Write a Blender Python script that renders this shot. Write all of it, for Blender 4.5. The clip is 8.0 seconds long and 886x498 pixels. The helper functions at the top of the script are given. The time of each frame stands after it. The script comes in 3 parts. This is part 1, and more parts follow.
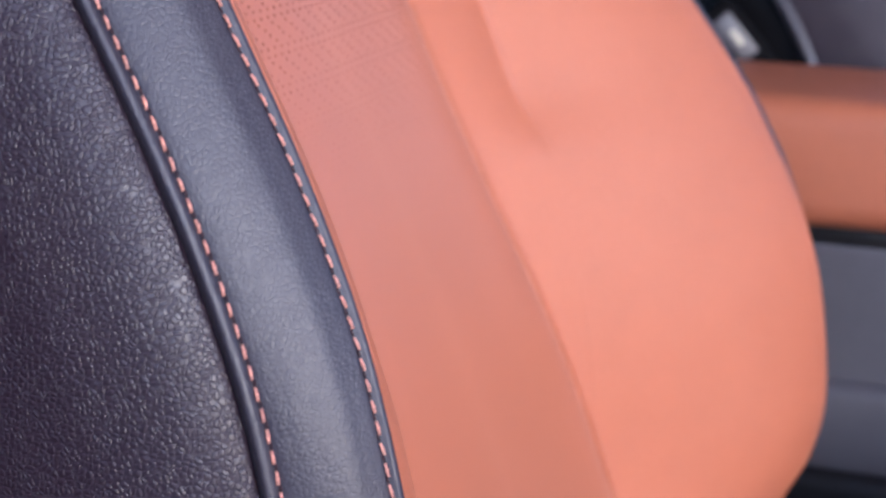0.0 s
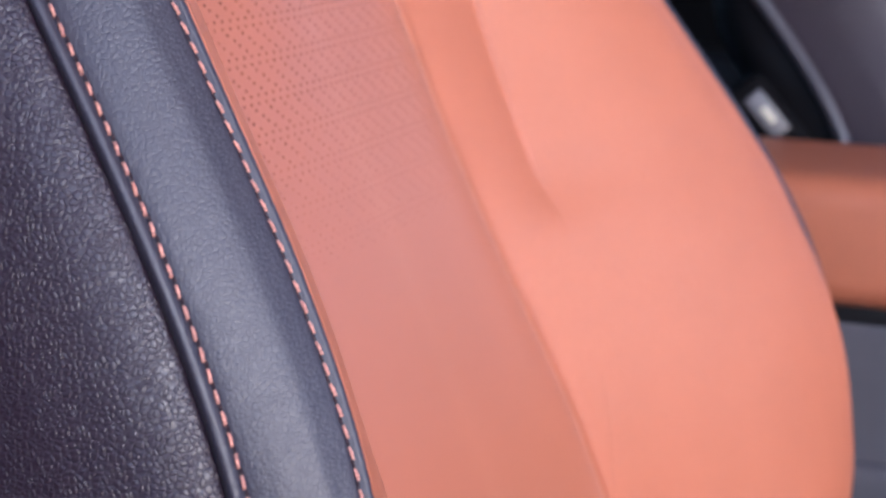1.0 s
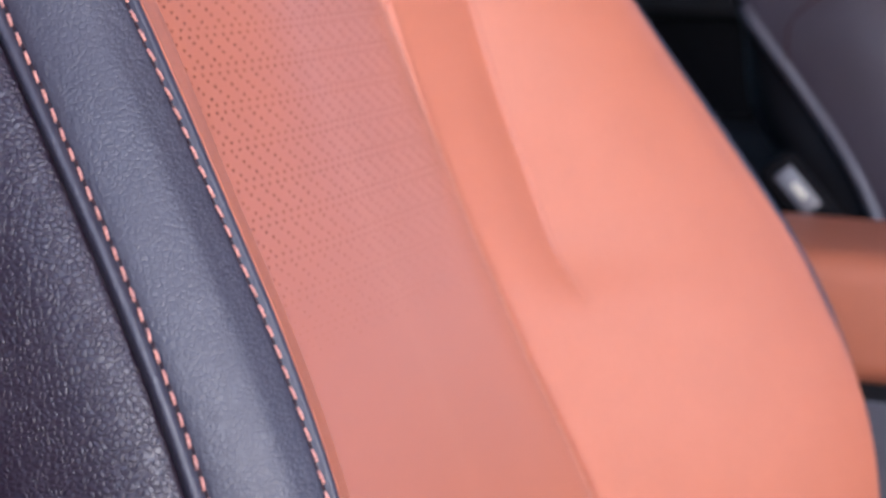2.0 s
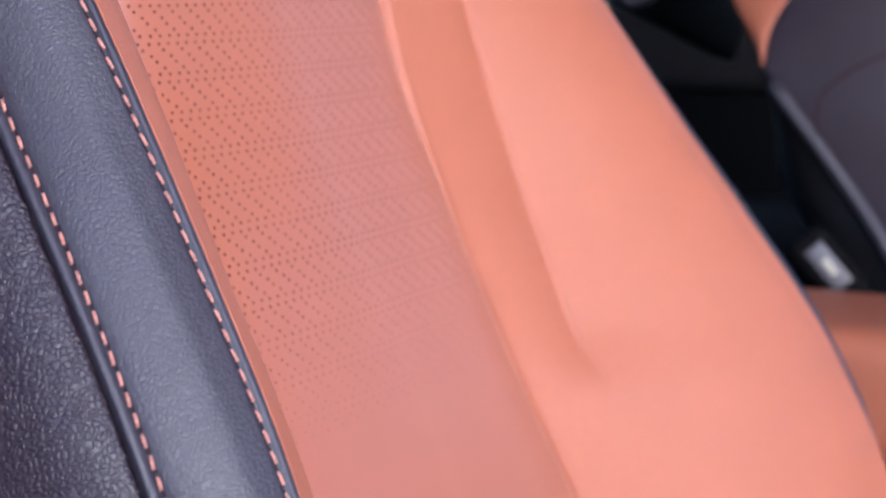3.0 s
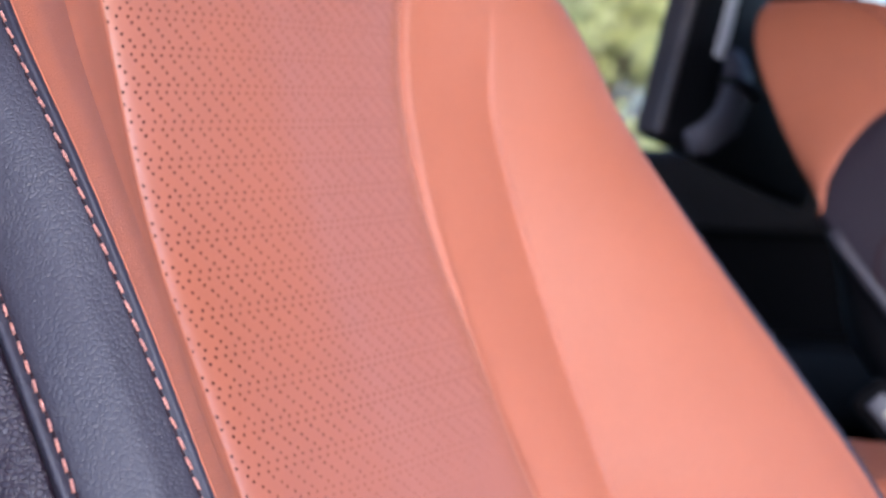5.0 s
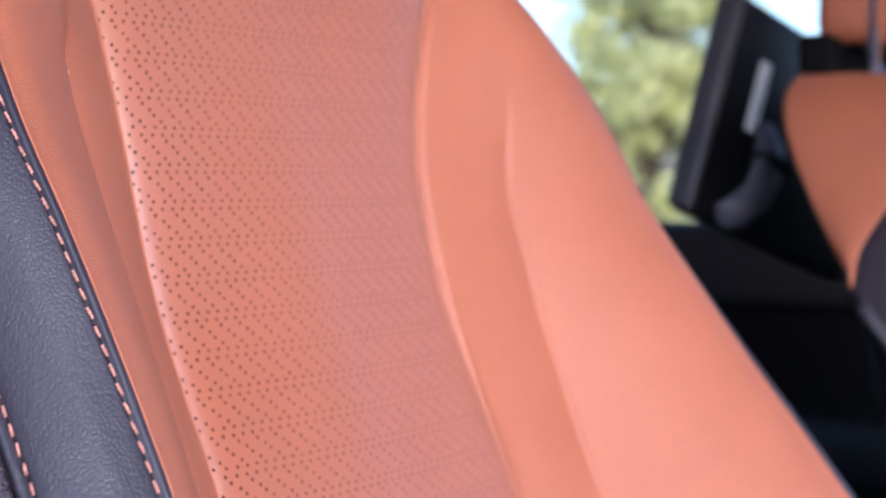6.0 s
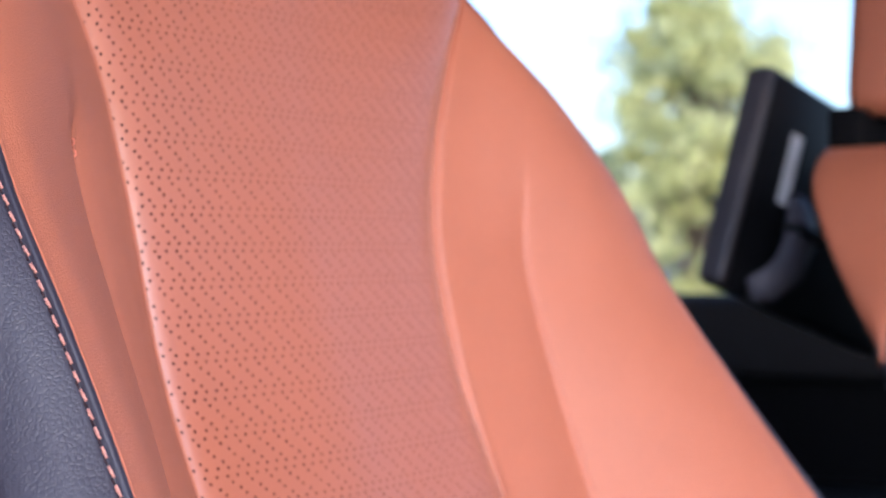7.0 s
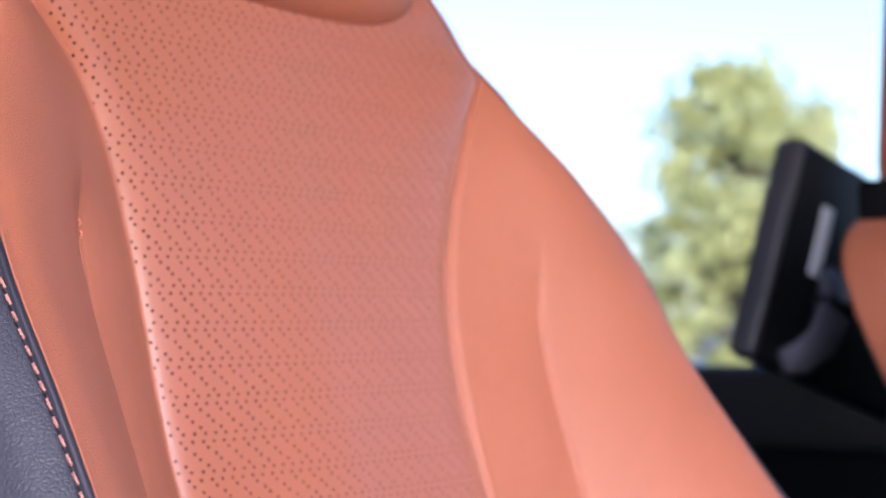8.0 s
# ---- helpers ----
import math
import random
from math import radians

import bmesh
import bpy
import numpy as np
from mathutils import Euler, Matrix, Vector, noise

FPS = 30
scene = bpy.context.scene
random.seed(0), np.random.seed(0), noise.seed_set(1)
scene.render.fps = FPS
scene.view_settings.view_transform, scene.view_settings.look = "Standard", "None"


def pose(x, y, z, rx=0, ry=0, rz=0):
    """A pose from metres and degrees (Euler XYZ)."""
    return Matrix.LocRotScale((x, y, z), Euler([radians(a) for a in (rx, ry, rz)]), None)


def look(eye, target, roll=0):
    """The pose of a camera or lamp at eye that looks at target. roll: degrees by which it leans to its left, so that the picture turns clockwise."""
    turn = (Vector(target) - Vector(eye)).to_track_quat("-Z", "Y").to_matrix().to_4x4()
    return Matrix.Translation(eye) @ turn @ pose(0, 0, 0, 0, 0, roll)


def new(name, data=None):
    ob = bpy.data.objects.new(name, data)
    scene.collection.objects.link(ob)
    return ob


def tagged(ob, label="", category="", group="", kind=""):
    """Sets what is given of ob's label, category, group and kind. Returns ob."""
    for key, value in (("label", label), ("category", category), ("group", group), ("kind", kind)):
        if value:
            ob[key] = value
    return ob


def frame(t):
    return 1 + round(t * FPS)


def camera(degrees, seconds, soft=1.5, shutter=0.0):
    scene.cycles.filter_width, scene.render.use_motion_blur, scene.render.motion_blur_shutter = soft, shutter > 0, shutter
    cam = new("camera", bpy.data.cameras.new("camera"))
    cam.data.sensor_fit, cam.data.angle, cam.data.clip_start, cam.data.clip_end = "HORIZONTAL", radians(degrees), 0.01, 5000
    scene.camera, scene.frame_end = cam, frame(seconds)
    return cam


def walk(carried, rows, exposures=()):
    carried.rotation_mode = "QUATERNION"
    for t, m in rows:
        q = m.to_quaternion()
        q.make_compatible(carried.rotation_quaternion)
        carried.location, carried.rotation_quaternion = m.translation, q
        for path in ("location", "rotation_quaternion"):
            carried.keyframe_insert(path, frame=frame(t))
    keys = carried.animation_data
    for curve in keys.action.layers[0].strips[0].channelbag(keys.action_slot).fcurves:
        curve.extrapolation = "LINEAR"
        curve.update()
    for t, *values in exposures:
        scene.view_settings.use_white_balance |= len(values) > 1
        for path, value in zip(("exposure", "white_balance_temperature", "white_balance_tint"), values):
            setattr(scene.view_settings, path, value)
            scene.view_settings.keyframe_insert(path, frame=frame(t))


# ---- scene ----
# ---- camera ----
cam = camera(29.29, 8.0, soft=1.5)
cam.data.dof.use_dof = True
cam.data.dof.focus_distance = 0.515
cam.data.dof.aperture_fstop = 12.8
PATH = [
    (0.0, (-0.0362, 0.0523, 1.0858), (1.7730, 0.6913, 0.5213), 0.75),
    (0.5, (-0.0313, 0.0458, 1.0879), (1.7777, 0.7173, 0.5622), 0.75),
    (1.0, (-0.0266, 0.0392, 1.0898), (1.7813, 0.7428, 0.6033), 0.69),
    (1.5, (-0.0220, 0.0327, 1.0917), (1.7835, 0.7679, 0.6448), 0.60),
    (2.0, (-0.0174, 0.0261, 1.0934), (1.7846, 0.7924, 0.6865), 0.49),
    (2.5, (-0.0130, 0.0195, 1.0951), (1.7845, 0.8163, 0.7286), 0.37),
    (3.0, (-0.0086, 0.0130, 1.0968), (1.7832, 0.8396, 0.7709), 0.24),
    (3.5, (-0.0043, 0.0065, 1.0984), (1.7808, 0.8623, 0.8135), 0.11),
    (4.0, (0.0000, 0.0000, 1.1000), (1.7773, 0.8843, 0.8563), 0.00),
    (4.5, (0.0042, -0.0064, 1.1016), (1.7726, 0.9056, 0.8992), -0.10),
    (5.0, (0.0084, -0.0128, 1.1031), (1.7669, 0.9262, 0.9423), -0.19),
    (5.5, (0.0125, -0.0191, 1.1047), (1.7601, 0.9461, 0.9854), -0.26),
    (6.0, (0.0167, -0.0254, 1.1063), (1.7524, 0.9652, 1.0285), -0.31),
    (6.5, (0.0208, -0.0315, 1.1079), (1.7437, 0.9835, 1.0715), -0.36),
    (7.0, (0.0249, -0.0376, 1.1095), (1.7341, 1.0009, 1.1144), -0.40),
    (7.5, (0.0290, -0.0435, 1.1112), (1.7238, 1.0174, 1.1572), -0.44),
    (8.0, (0.0332, -0.0494, 1.1130), (1.7128, 1.0329, 1.1997), -0.50),
]
walk(cam, [(t, look(eye, target, roll)) for t, eye, target, roll in PATH], exposures=[(0.0, 1.56, 4800, 18), (3.0, 1.59, 4770, 18), (4.5, 1.61, 4760, 18), (6.0, 1.60, 4820, 18), (8.0, 1.57, 4880, 18)])

# ---- world and light ----
SUN_ELEVATION, SUN_TURN = radians(19), radians(220)
world = bpy.data.worlds.new("sky")
scene.world = world
world.use_nodes = True
sky = world.node_tree.nodes.new("ShaderNodeTexSky")
sky.sky_type, sky.sun_disc = "NISHITA", False
sky.sun_elevation, sky.sun_rotation = SUN_ELEVATION, SUN_TURN
sky.air_density, sky.dust_density = 1.05, 2.4
back = world.node_tree.nodes["Background"]
back.inputs["Strength"].default_value = 0.125
world.node_tree.links.new(sky.outputs["Color"], back.inputs["Color"])
sun = new("sun", bpy.data.lights.new("sun", "SUN"))
sun.data.energy, sun.data.angle, sun.data.color = 0.58, radians(60), (1.0, 0.98, 0.96)
sun.matrix_world = look((0, 0, 0), (-math.sin(SUN_TURN) * math.cos(SUN_ELEVATION), -math.cos(SUN_TURN) * math.cos(SUN_ELEVATION), -math.sin(SUN_ELEVATION)))


# ---- materials ----
def material(name, colour, rough, metal=0.0, grain=None, bump=0.0, mottle=0.08, mottle_scale=30.0, cells=None, cell_bump=0.0, rough_var=0.06, spec=0.5, coat=0.0, sheen=0.0, warp_by=0.9):
    """A procedural surface: colour mottled at two scales, noise or cell relief, uneven gloss."""
    m = bpy.data.materials.new(name)
    m.use_nodes = True
    nt = m.node_tree
    b = nt.nodes["Principled BSDF"]
    b.inputs["Metallic"].default_value = metal
    b.inputs["Specular IOR Level"].default_value = spec
    b.inputs["Coat Weight"].default_value = coat
    b.inputs["Coat Roughness"].default_value = 0.3
    b.inputs["Sheen Weight"].default_value, b.inputs["Sheen Roughness"].default_value = sheen, 0.45
    tc = nt.nodes.new("ShaderNodeTexCoord")

    def noise_at(scale, detail=4.0):
        n = nt.nodes.new("ShaderNodeTexNoise")
        n.inputs["Scale"].default_value, n.inputs["Detail"].default_value = scale, detail
        nt.links.new(tc.outputs["Object"], n.inputs["Vector"])
        return n

    big, fine = noise_at(mottle_scale), noise_at(mottle_scale * 14)
    add = nt.nodes.new("ShaderNodeMath")
    add.operation = "ADD"
    nt.links.new(big.outputs["Fac"], add.inputs[0])
    nt.links.new(fine.outputs["Fac"], add.inputs[1])
    span = nt.nodes.new("ShaderNodeMapRange")
    span.inputs["From Min"].default_value, span.inputs["From Max"].default_value = 0.6, 1.4
    nt.links.new(add.outputs[0], span.inputs["Value"])
    mix = nt.nodes.new("ShaderNodeMix")
    mix.data_type = "RGBA"
    nt.links.new(span.outputs["Result"], mix.inputs["Factor"])
    mix.inputs["A"].default_value = (*[c * (1 - mottle) for c in colour], 1)
    mix.inputs["B"].default_value = (*[min(1, c * (1 + mottle)) for c in colour], 1)
    nt.links.new(mix.outputs["Result"], b.inputs["Base Color"])
    r = nt.nodes.new("ShaderNodeMapRange")
    r.inputs["To Min"].default_value, r.inputs["To Max"].default_value = rough - rough_var, rough + rough_var
    nt.links.new(span.outputs["Result"], r.inputs["Value"])
    nt.links.new(r.outputs["Result"], b.inputs["Roughness"])
    last = None
    if cells:
        warp = noise_at(cells * 0.35, 2.0)
        shift = nt.nodes.new("ShaderNodeVectorMath")
        shift.operation = "MULTIPLY_ADD"
        nt.links.new(warp.outputs["Color"], shift.inputs[0])
        shift.inputs[1].default_value = (warp_by / cells,) * 3
        nt.links.new(tc.outputs["Object"], shift.inputs[2])
        v = nt.nodes.new("ShaderNodeTexVoronoi")
        v.feature = "DISTANCE_TO_EDGE"
        v.inputs["Scale"].default_value = cells
        nt.links.new(shift.outputs["Vector"], v.inputs["Vector"])
        lift = nt.nodes.new("ShaderNodeMapRange")
        lift.interpolation_type = "SMOOTHSTEP"
        lift.inputs["From Max"].default_value = 0.2
        lift.inputs["To Max"].default_value = 0.7
        nt.links.new(v.outputs["Distance"], lift.inputs["Value"])
        round_top = nt.nodes.new("ShaderNodeTexVoronoi")
        round_top.feature = "SMOOTH_F1"
        round_top.inputs["Scale"].default_value, round_top.inputs["Smoothness"].default_value = cells, 0.35
        nt.links.new(shift.outputs["Vector"], round_top.inputs["Vector"])
        hill = nt.nodes.new("ShaderNodeMath")
        hill.operation = "MULTIPLY_ADD"
        nt.links.new(round_top.outputs["Distance"], hill.inputs[0])
        hill.inputs[1].default_value = -0.3
        nt.links.new(lift.outputs["Result"], hill.inputs[2])
        last = nt.nodes.new("ShaderNodeBump")
        last.inputs["Strength"].default_value, last.inputs["Distance"].default_value = 1.0, cell_bump
        nt.links.new(hill.outputs[0], last.inputs["Height"])
    if grain:
        n = noise_at(grain, 5.0)
        g = nt.nodes.new("ShaderNodeBump")
        g.inputs["Strength"].default_value, g.inputs["Distance"].default_value = 1.0, bump
        nt.links.new(n.outputs["Fac"], g.inputs["Height"])
        if last:
            nt.links.new(last.outputs["Normal"], g.inputs["Normal"])
        last = g
    if last:
        nt.links.new(last.outputs["Normal"], b.inputs["Normal"])
    return m


ORANGE = material("orange_leather", (0.380, 0.120, 0.057), 0.46, grain=900, bump=0.00010, cells=1000, cell_bump=0.00010, mottle=0.05, rough_var=0.02, spec=0.52)
INSERT = material("orange_insert_leather", (0.352, 0.106, 0.046), 0.345, grain=1500, bump=0.00004, mottle=0.03, rough_var=0.012, spec=0.9, sheen=0.14)
BLACK = material("black_grained_leather", (0.0180, 0.0095, 0.0165), 0.41, cells=590, cell_bump=0.00023, mottle=0.12, spec=0.52, warp_by=0.45)
BLACK_FINE = material("black_soft_leather", (0.0270, 0.0220, 0.0310), 0.42, cells=680, cell_bump=0.00009, mottle=0.12, spec=0.50, warp_by=0.6)
THREAD = material("salmon_thread", (0.58, 0.255, 0.185), 0.28, grain=3000, bump=0.0003, mottle=0.35, mottle_scale=900, spec=0.7)
SELF_THREAD = material("orange_thread", (0.72, 0.24, 0.14), 0.55, grain=3000, bump=0.0002, mottle=0.1, mottle_scale=900)
DARK_GAP = material("dark_brown_gap", (0.030, 0.014, 0.016), 0.8, mottle=0.2, spec=0.2)
# near-black bottom face of each punched hole
HOLE = material("dark_hole_bottoms", (0.012, 0.006, 0.006), 0.95, mottle=0.2, spec=0.1)
HOLE_WALL = material("cut_leather_edge", (0.28, 0.105, 0.060), 0.7, mottle=0.2, spec=0.4)
PLASTIC = material("black_moulded_plastic", (0.007, 0.0066, 0.008), 0.5, grain=1500, bump=0.0001, mottle=0.15, spec=0.3)
MATT = material("matt_black_door_trim", (0.005, 0.0047, 0.0055), 0.85, grain=1200, bump=0.0002, mottle=0.15, spec=0.06)
SILL = material("black_padded_sill", (0.017, 0.016, 0.018), 0.75, grain=1200, bump=0.0002, mottle=0.15, spec=0.2)
GREY_PLASTIC = material("dark_grey_console_plastic", (0.075, 0.070, 0.082), 0.5, grain=1500, bump=0.0001, mottle=0.12)
GLOSS = material("glossy_black_plastic", (0.007, 0.0065, 0.0075), 0.38, mottle=0.2, rough_var=0.04)
RIM_GREY = material("dark_grey_rim_plastic", (0.050, 0.045, 0.054), 0.4, mottle=0.1)
GLOSS_GREY = material("glossy_grey_plastic", (0.12, 0.11, 0.13), 0.5, mottle=0.1)
CHROME = material("chrome", (0.8, 0.8, 0.82), 0.12, metal=1.0, mottle=0.03, rough_var=0.03)
WHITE = material("white_paper", (0.93, 0.92, 0.93), 0.6, mottle=0.03)
CARPET = material("black_carpet", (0.015, 0.014, 0.016), 0.95, grain=1200, bump=0.001, mottle=0.3)
# unseen roof lining, made pale to bounce light into the cabin
BOUNCE_LINER = material("light_grey_bounce_liner", (0.62, 0.61, 0.60), 0.95, grain=1500, bump=0.0004)
# unseen ground, set pale to reflect light up onto the black leather
BOUNCE_GROUND = material("light_grey_bounce_ground", (0.30, 0.295, 0.285), 0.9, grain=80, bump=0.004, mottle=0.25, mottle_scale=2.0)
LEAF = material("yellow_green_leaves", (0.62, 0.62, 0.28), 0.45, mottle=0.5, mottle_scale=2.2)
leaf_nodes = LEAF.node_tree
thin = leaf_nodes.nodes.new("ShaderNodeBsdfTranslucent")
thin.inputs["Color"].default_value = (0.80, 0.79, 0.42, 1)
both = leaf_nodes.nodes.new("ShaderNodeMixShader")
both.inputs[0].default_value = 0.45
leaf_nodes.links.new(leaf_nodes.nodes["Principled BSDF"].outputs[0], both.inputs[1])
leaf_nodes.links.new(thin.outputs[0], both.inputs[2])
leaf_nodes.links.new(both.outputs[0], leaf_nodes.nodes["Material Output"].inputs["Surface"])
BARK = material("grey_brown_bark", (0.16, 0.12, 0.085), 0.9, grain=60, bump=0.01, mottle=0.3, mottle_scale=6.0)
CREAM = material("cream_plastic", (0.36, 0.325, 0.25), 0.4, mottle=0.05)


# ---- building helpers ----
def part(name, bm, mat, parent=None, label="", smooth=True):
    """Links a bmesh as one mesh object, under a thing or part when one is given."""
    me = bpy.data.meshes.new(name)
    bm.to_mesh(me)
    bm.free()
    me.materials.append(mat)
    for p in me.polygons:
        p.use_smooth = smooth
    ob = new(name, me)
    ob.parent = parent
    return tagged(ob, label)


def sheet(name, rows, mat, parent=None, label="", closed=False):
    """A smooth sheet through rows of points."""
    rows = np.asarray(rows, float)
    n, m = rows.shape[:2]
    faces = []
    for i in range(n - 1):
        for j in range(m - 1 + closed):
            k = (j + 1) % m
            faces.append((i * m + j, i * m + k, (i + 1) * m + k, (i + 1) * m + j))
    me = bpy.data.meshes.new(name)
    me.from_pydata(rows.reshape(-1, 3).tolist(), [], faces)
    me.materials.append(mat)
    me.polygons.foreach_set("use_smooth", [True] * len(faces))
    me.update()
    ob = new(name, me)
    ob.parent = parent
    return tagged(ob, label)


def box(x0, x1, y0, y1, z0, z1, r=0.0, seg=3, bm=None):
    bm = bm or bmesh.new()
    made = bmesh.ops.create_cube(bm, size=1.0)["verts"]
    for v in made:
        v.co = Vector((x0 + (v.co.x + 0.5) * (x1 - x0), y0 + (v.co.y + 0.5) * (y1 - y0), z0 + (v.co.z + 0.5) * (z1 - z0)))
    if r:
        edges = list({e for v in made for e in v.link_edges})
        bmesh.ops.bevel(bm, geom=edges, offset=r, segments=seg, profile=0.5, affect="EDGES")
    return bm


def tube(points, radius, sides=10, flat=1.0):
    """A tube of round or flattened section along points, with closed ends."""
    pts = [Vector(p) for p in points]
    bm = bmesh.new()
    rings = []
    for i, p in enumerate(pts):
        d = (pts[min(i + 1, len(pts) - 1)] - pts[max(i - 1, 0)]).normalized()
        side = d.cross(Vector((0, 0, 1)) if abs(d.z) < 0.9 else Vector((1, 0, 0))).normalized()
        up = side.cross(d)
        rad = radius[i] if isinstance(radius, (list, tuple)) else radius
        rings.append([bm.verts.new(p + side * math.cos(a) * rad + up * math.sin(a) * rad * flat) for a in [2 * math.pi * k / sides for k in range(sides)]])
    for a, b in zip(rings, rings[1:]):
        for k in range(sides):
            bm.faces.new((a[k], a[(k + 1) % sides], b[(k + 1) % sides], b[k]))
    bm.faces.new(rings[0][::-1])
    bm.faces.new(rings[-1])
    return bm


def curve(xs, ys, x):
    """A smooth curve through a few design points."""
    xs, ys = np.array(xs), np.array(ys)
    x = np.clip(np.asarray(x, float), xs[0], xs[-1])
    m = np.gradient(ys, xs)
    i = np.clip(np.searchsorted(xs, x) - 1, 0, len(xs) - 2)
    h = xs[i + 1] - xs[i]
    t = (x - xs[i]) / h
    return (2 * t**3 - 3 * t**2 + 1) * ys[i] + (t**3 - 2 * t**2 + t) * h * m[i] + (3 * t**2 - 2 * t**3) * ys[i + 1] + (t**3 - t**2) * h * m[i + 1]


def spline(points, per=5):
    """A rounded line through control points (n, 2), by Catmull-Rom."""
    p = np.asarray(points, float)
    p = np.vstack([2 * p[0] - p[1], p, 2 * p[-1] - p[-2]])
    out = []
    for i in range(1, len(p) - 2):
        for k in range(per):
            t = k / per
            out.append(0.5 * (2 * p[i] + (p[i + 1] - p[i - 1]) * t + (2 * p[i - 1] - 5 * p[i] + 4 * p[i + 1] - p[i + 2]) * t**2 + (3 * p[i] - p[i - 1] - 3 * p[i + 1] + p[i + 2]) * t**3))
    out.append(p[-2])
    return np.array(out)


def fade(a, b, x):
    t = min(1.0, max(0.0, (x - a) / (b - a)))
    return t * t * (3 - 2 * t)


# ---- ground and car body ----
g = bmesh.new()
bmesh.ops.create_grid(g, x_segments=8, y_segments=8, size=600)
tagged(part("ground", g, BOUNCE_GROUND, smooth=False), "unseen light grey ground that bounces light into the car", "ground", kind="structure")
tagged(part("floor", box(0.12, 2.1, -1.0, 2.3, 0.30, 0.36), CARPET), "black carpeted car floor", "floor", kind="structure")
roof = box(0.16, 2.06, -0.58, 2.3, 1.74, 1.79, 0.02)
# front slope added out of view to block reflections in the seat leather
roof_baffle = box(0.16, 2.06, -0.37, 0.0, 0.0, 0.04, 0.01)
bmesh.ops.transform(roof_baffle, matrix=pose(0, -0.57, 1.745, 27), verts=roof_baffle.verts)
slope = bpy.data.meshes.new("slope")
roof_baffle.to_mesh(slope)
roof_baffle.free()
roof.from_mesh(slope)
bpy.data.meshes.remove(slope)
tagged(part("ceiling", roof, BOUNCE_LINER), "unseen light grey roof liner with an added light-blocking front slope", "ceiling", kind="structure")

# far side of the cabin: a black door card below an open window
door = tagged(new("door_1"), "black padded rear door with its window down", "door", kind="structure")
part("door_panel", box(1.98, 2.06, -0.15, 2.3, 0.36, 0.98, 0.015), MATT, door)
part("door_sill", box(1.955, 2.06, -0.15, 2.3, 0.955, 1.056, 0.02, 4), SILL, door, "soft black padded window sill")
part("armrest", box(1.90, 1.98, 0.3, 1.1, 0.74, 0.84, 0.02), PLASTIC, door)
part("window_frame", box(2.0, 2.06, -0.15, 2.3, 1.69, 1.74, 0.01), PLASTIC, door)
tagged(part("wall_front", box(0.16, 2.06, -1.0, -0.92, 0.36, 1.02, 0.02), PLASTIC), "plain black front wall of the cabin", "wall", kind="structure")
# unseen wall with an opening added for pale reflections on the seat insert
far_front = box(1.98, 2.06, -1.0, -0.235, 0.36, 1.02, 0.02)
box(1.982, 2.058, -0.245, -0.152, 0.36, 1.74, 0.02, 3, far_front)
box(2.0, 2.056, -1.0, -0.235, 1.69, 1.74, 0.01, 3, far_front)
# raked bar added out of view to darken the insert's reflections
pillar = box(-0.05, 0.05, -0.04, 0.04, 0.0, 0.84, 0.015)
bmesh.ops.transform(pillar, matrix=Matrix.Translation((1.99, -1.0, 0.95)) @ Euler((radians(-24), radians(-5), 0)).to_matrix().to_4x4(), verts=pillar.verts)
lean = bpy.data.meshes.new("lean")
pillar.to_mesh(lean)
pillar.free()
far_front.from_mesh(lean)
bpy.data.meshes.remove(lean)
tagged(part("wall_far", far_front, PLASTIC), "unseen black far front wall, opening and pillar that shape seat reflections", "wall", kind="structure")
tagged(part("wall_rear", box(0.16, 2.06, 2.2, 2.28, 0.36, 1.74, 0.02), PLASTIC), "plain dark rear wall of the cabin", "wall", kind="structure")
# unseen; its front edge is placed so the side panel reflects dark
side = box(0.10, 0.18, 0.315, 2.28, 0.36, 1.06, 0.02)
box(0.10, 0.18, 0.315, 0.50, 1.04, 1.74, 0.02, 3, side)
box(0.10, 0.18, 1.50, 2.28, 1.04, 1.74, 0.02, 3, side)
box(0.102, 0.178, 0.48, 1.52, 1.66, 1.74, 0.02, 3, side)
tagged(part("wall_side", side, PLASTIC), "unseen plain black door pillar and closed rear door with its window", "wall", kind="structure")
tagged(part("trim", box(0.10, 0.17, -1.0, 0.315, 0.30, 0.50, 0.01), PLASTIC), "black plastic door sill trim", "trim", kind="structure")


# ---- seats ----
XC = 0.61
SHAPE = {"forward": 0.0, "rake": 0.0}
ZS = np.arange(0.60, 1.3181, 0.006)
SEAM = ([.60, .724, .807, .89, .973, 1.057, 1.14, 1.18, 1.21, 1.24, 1.27, 1.32], [.135, .125, .111, .104, .102, .1015, .107, .117, .131, .158, .18, .18], [.190, .235, .264, .300, .337, .369, .390, .397, .401, .404, .407, .41])
FOLD = ([.60, .80, .92, 1.0, 1.05, 1.085, 1.12, 1.2, 1.32], [.12, .130, .148, .1595, .1600, .159, .159, .165, .18], [.160, .253, .2962, .3318, .3500, .361, .372, .385, .405])
EDGE = ([.60, .66, .72, .78, .84, .90, .9375, .9765, 1.015, 1.054, 1.093, 1.13, 1.18, 1.235, 1.28, 1.32], [.225, .238, .248, .258, .263, .262, .256, .250, .2455, .242, .240, .237, .222, .19, .165, .15], [.29, .235, .200, .188, .188, .1983, .2108, .2292, .2503, .2718, .2935, .3165, .348, .376, .398, .41])
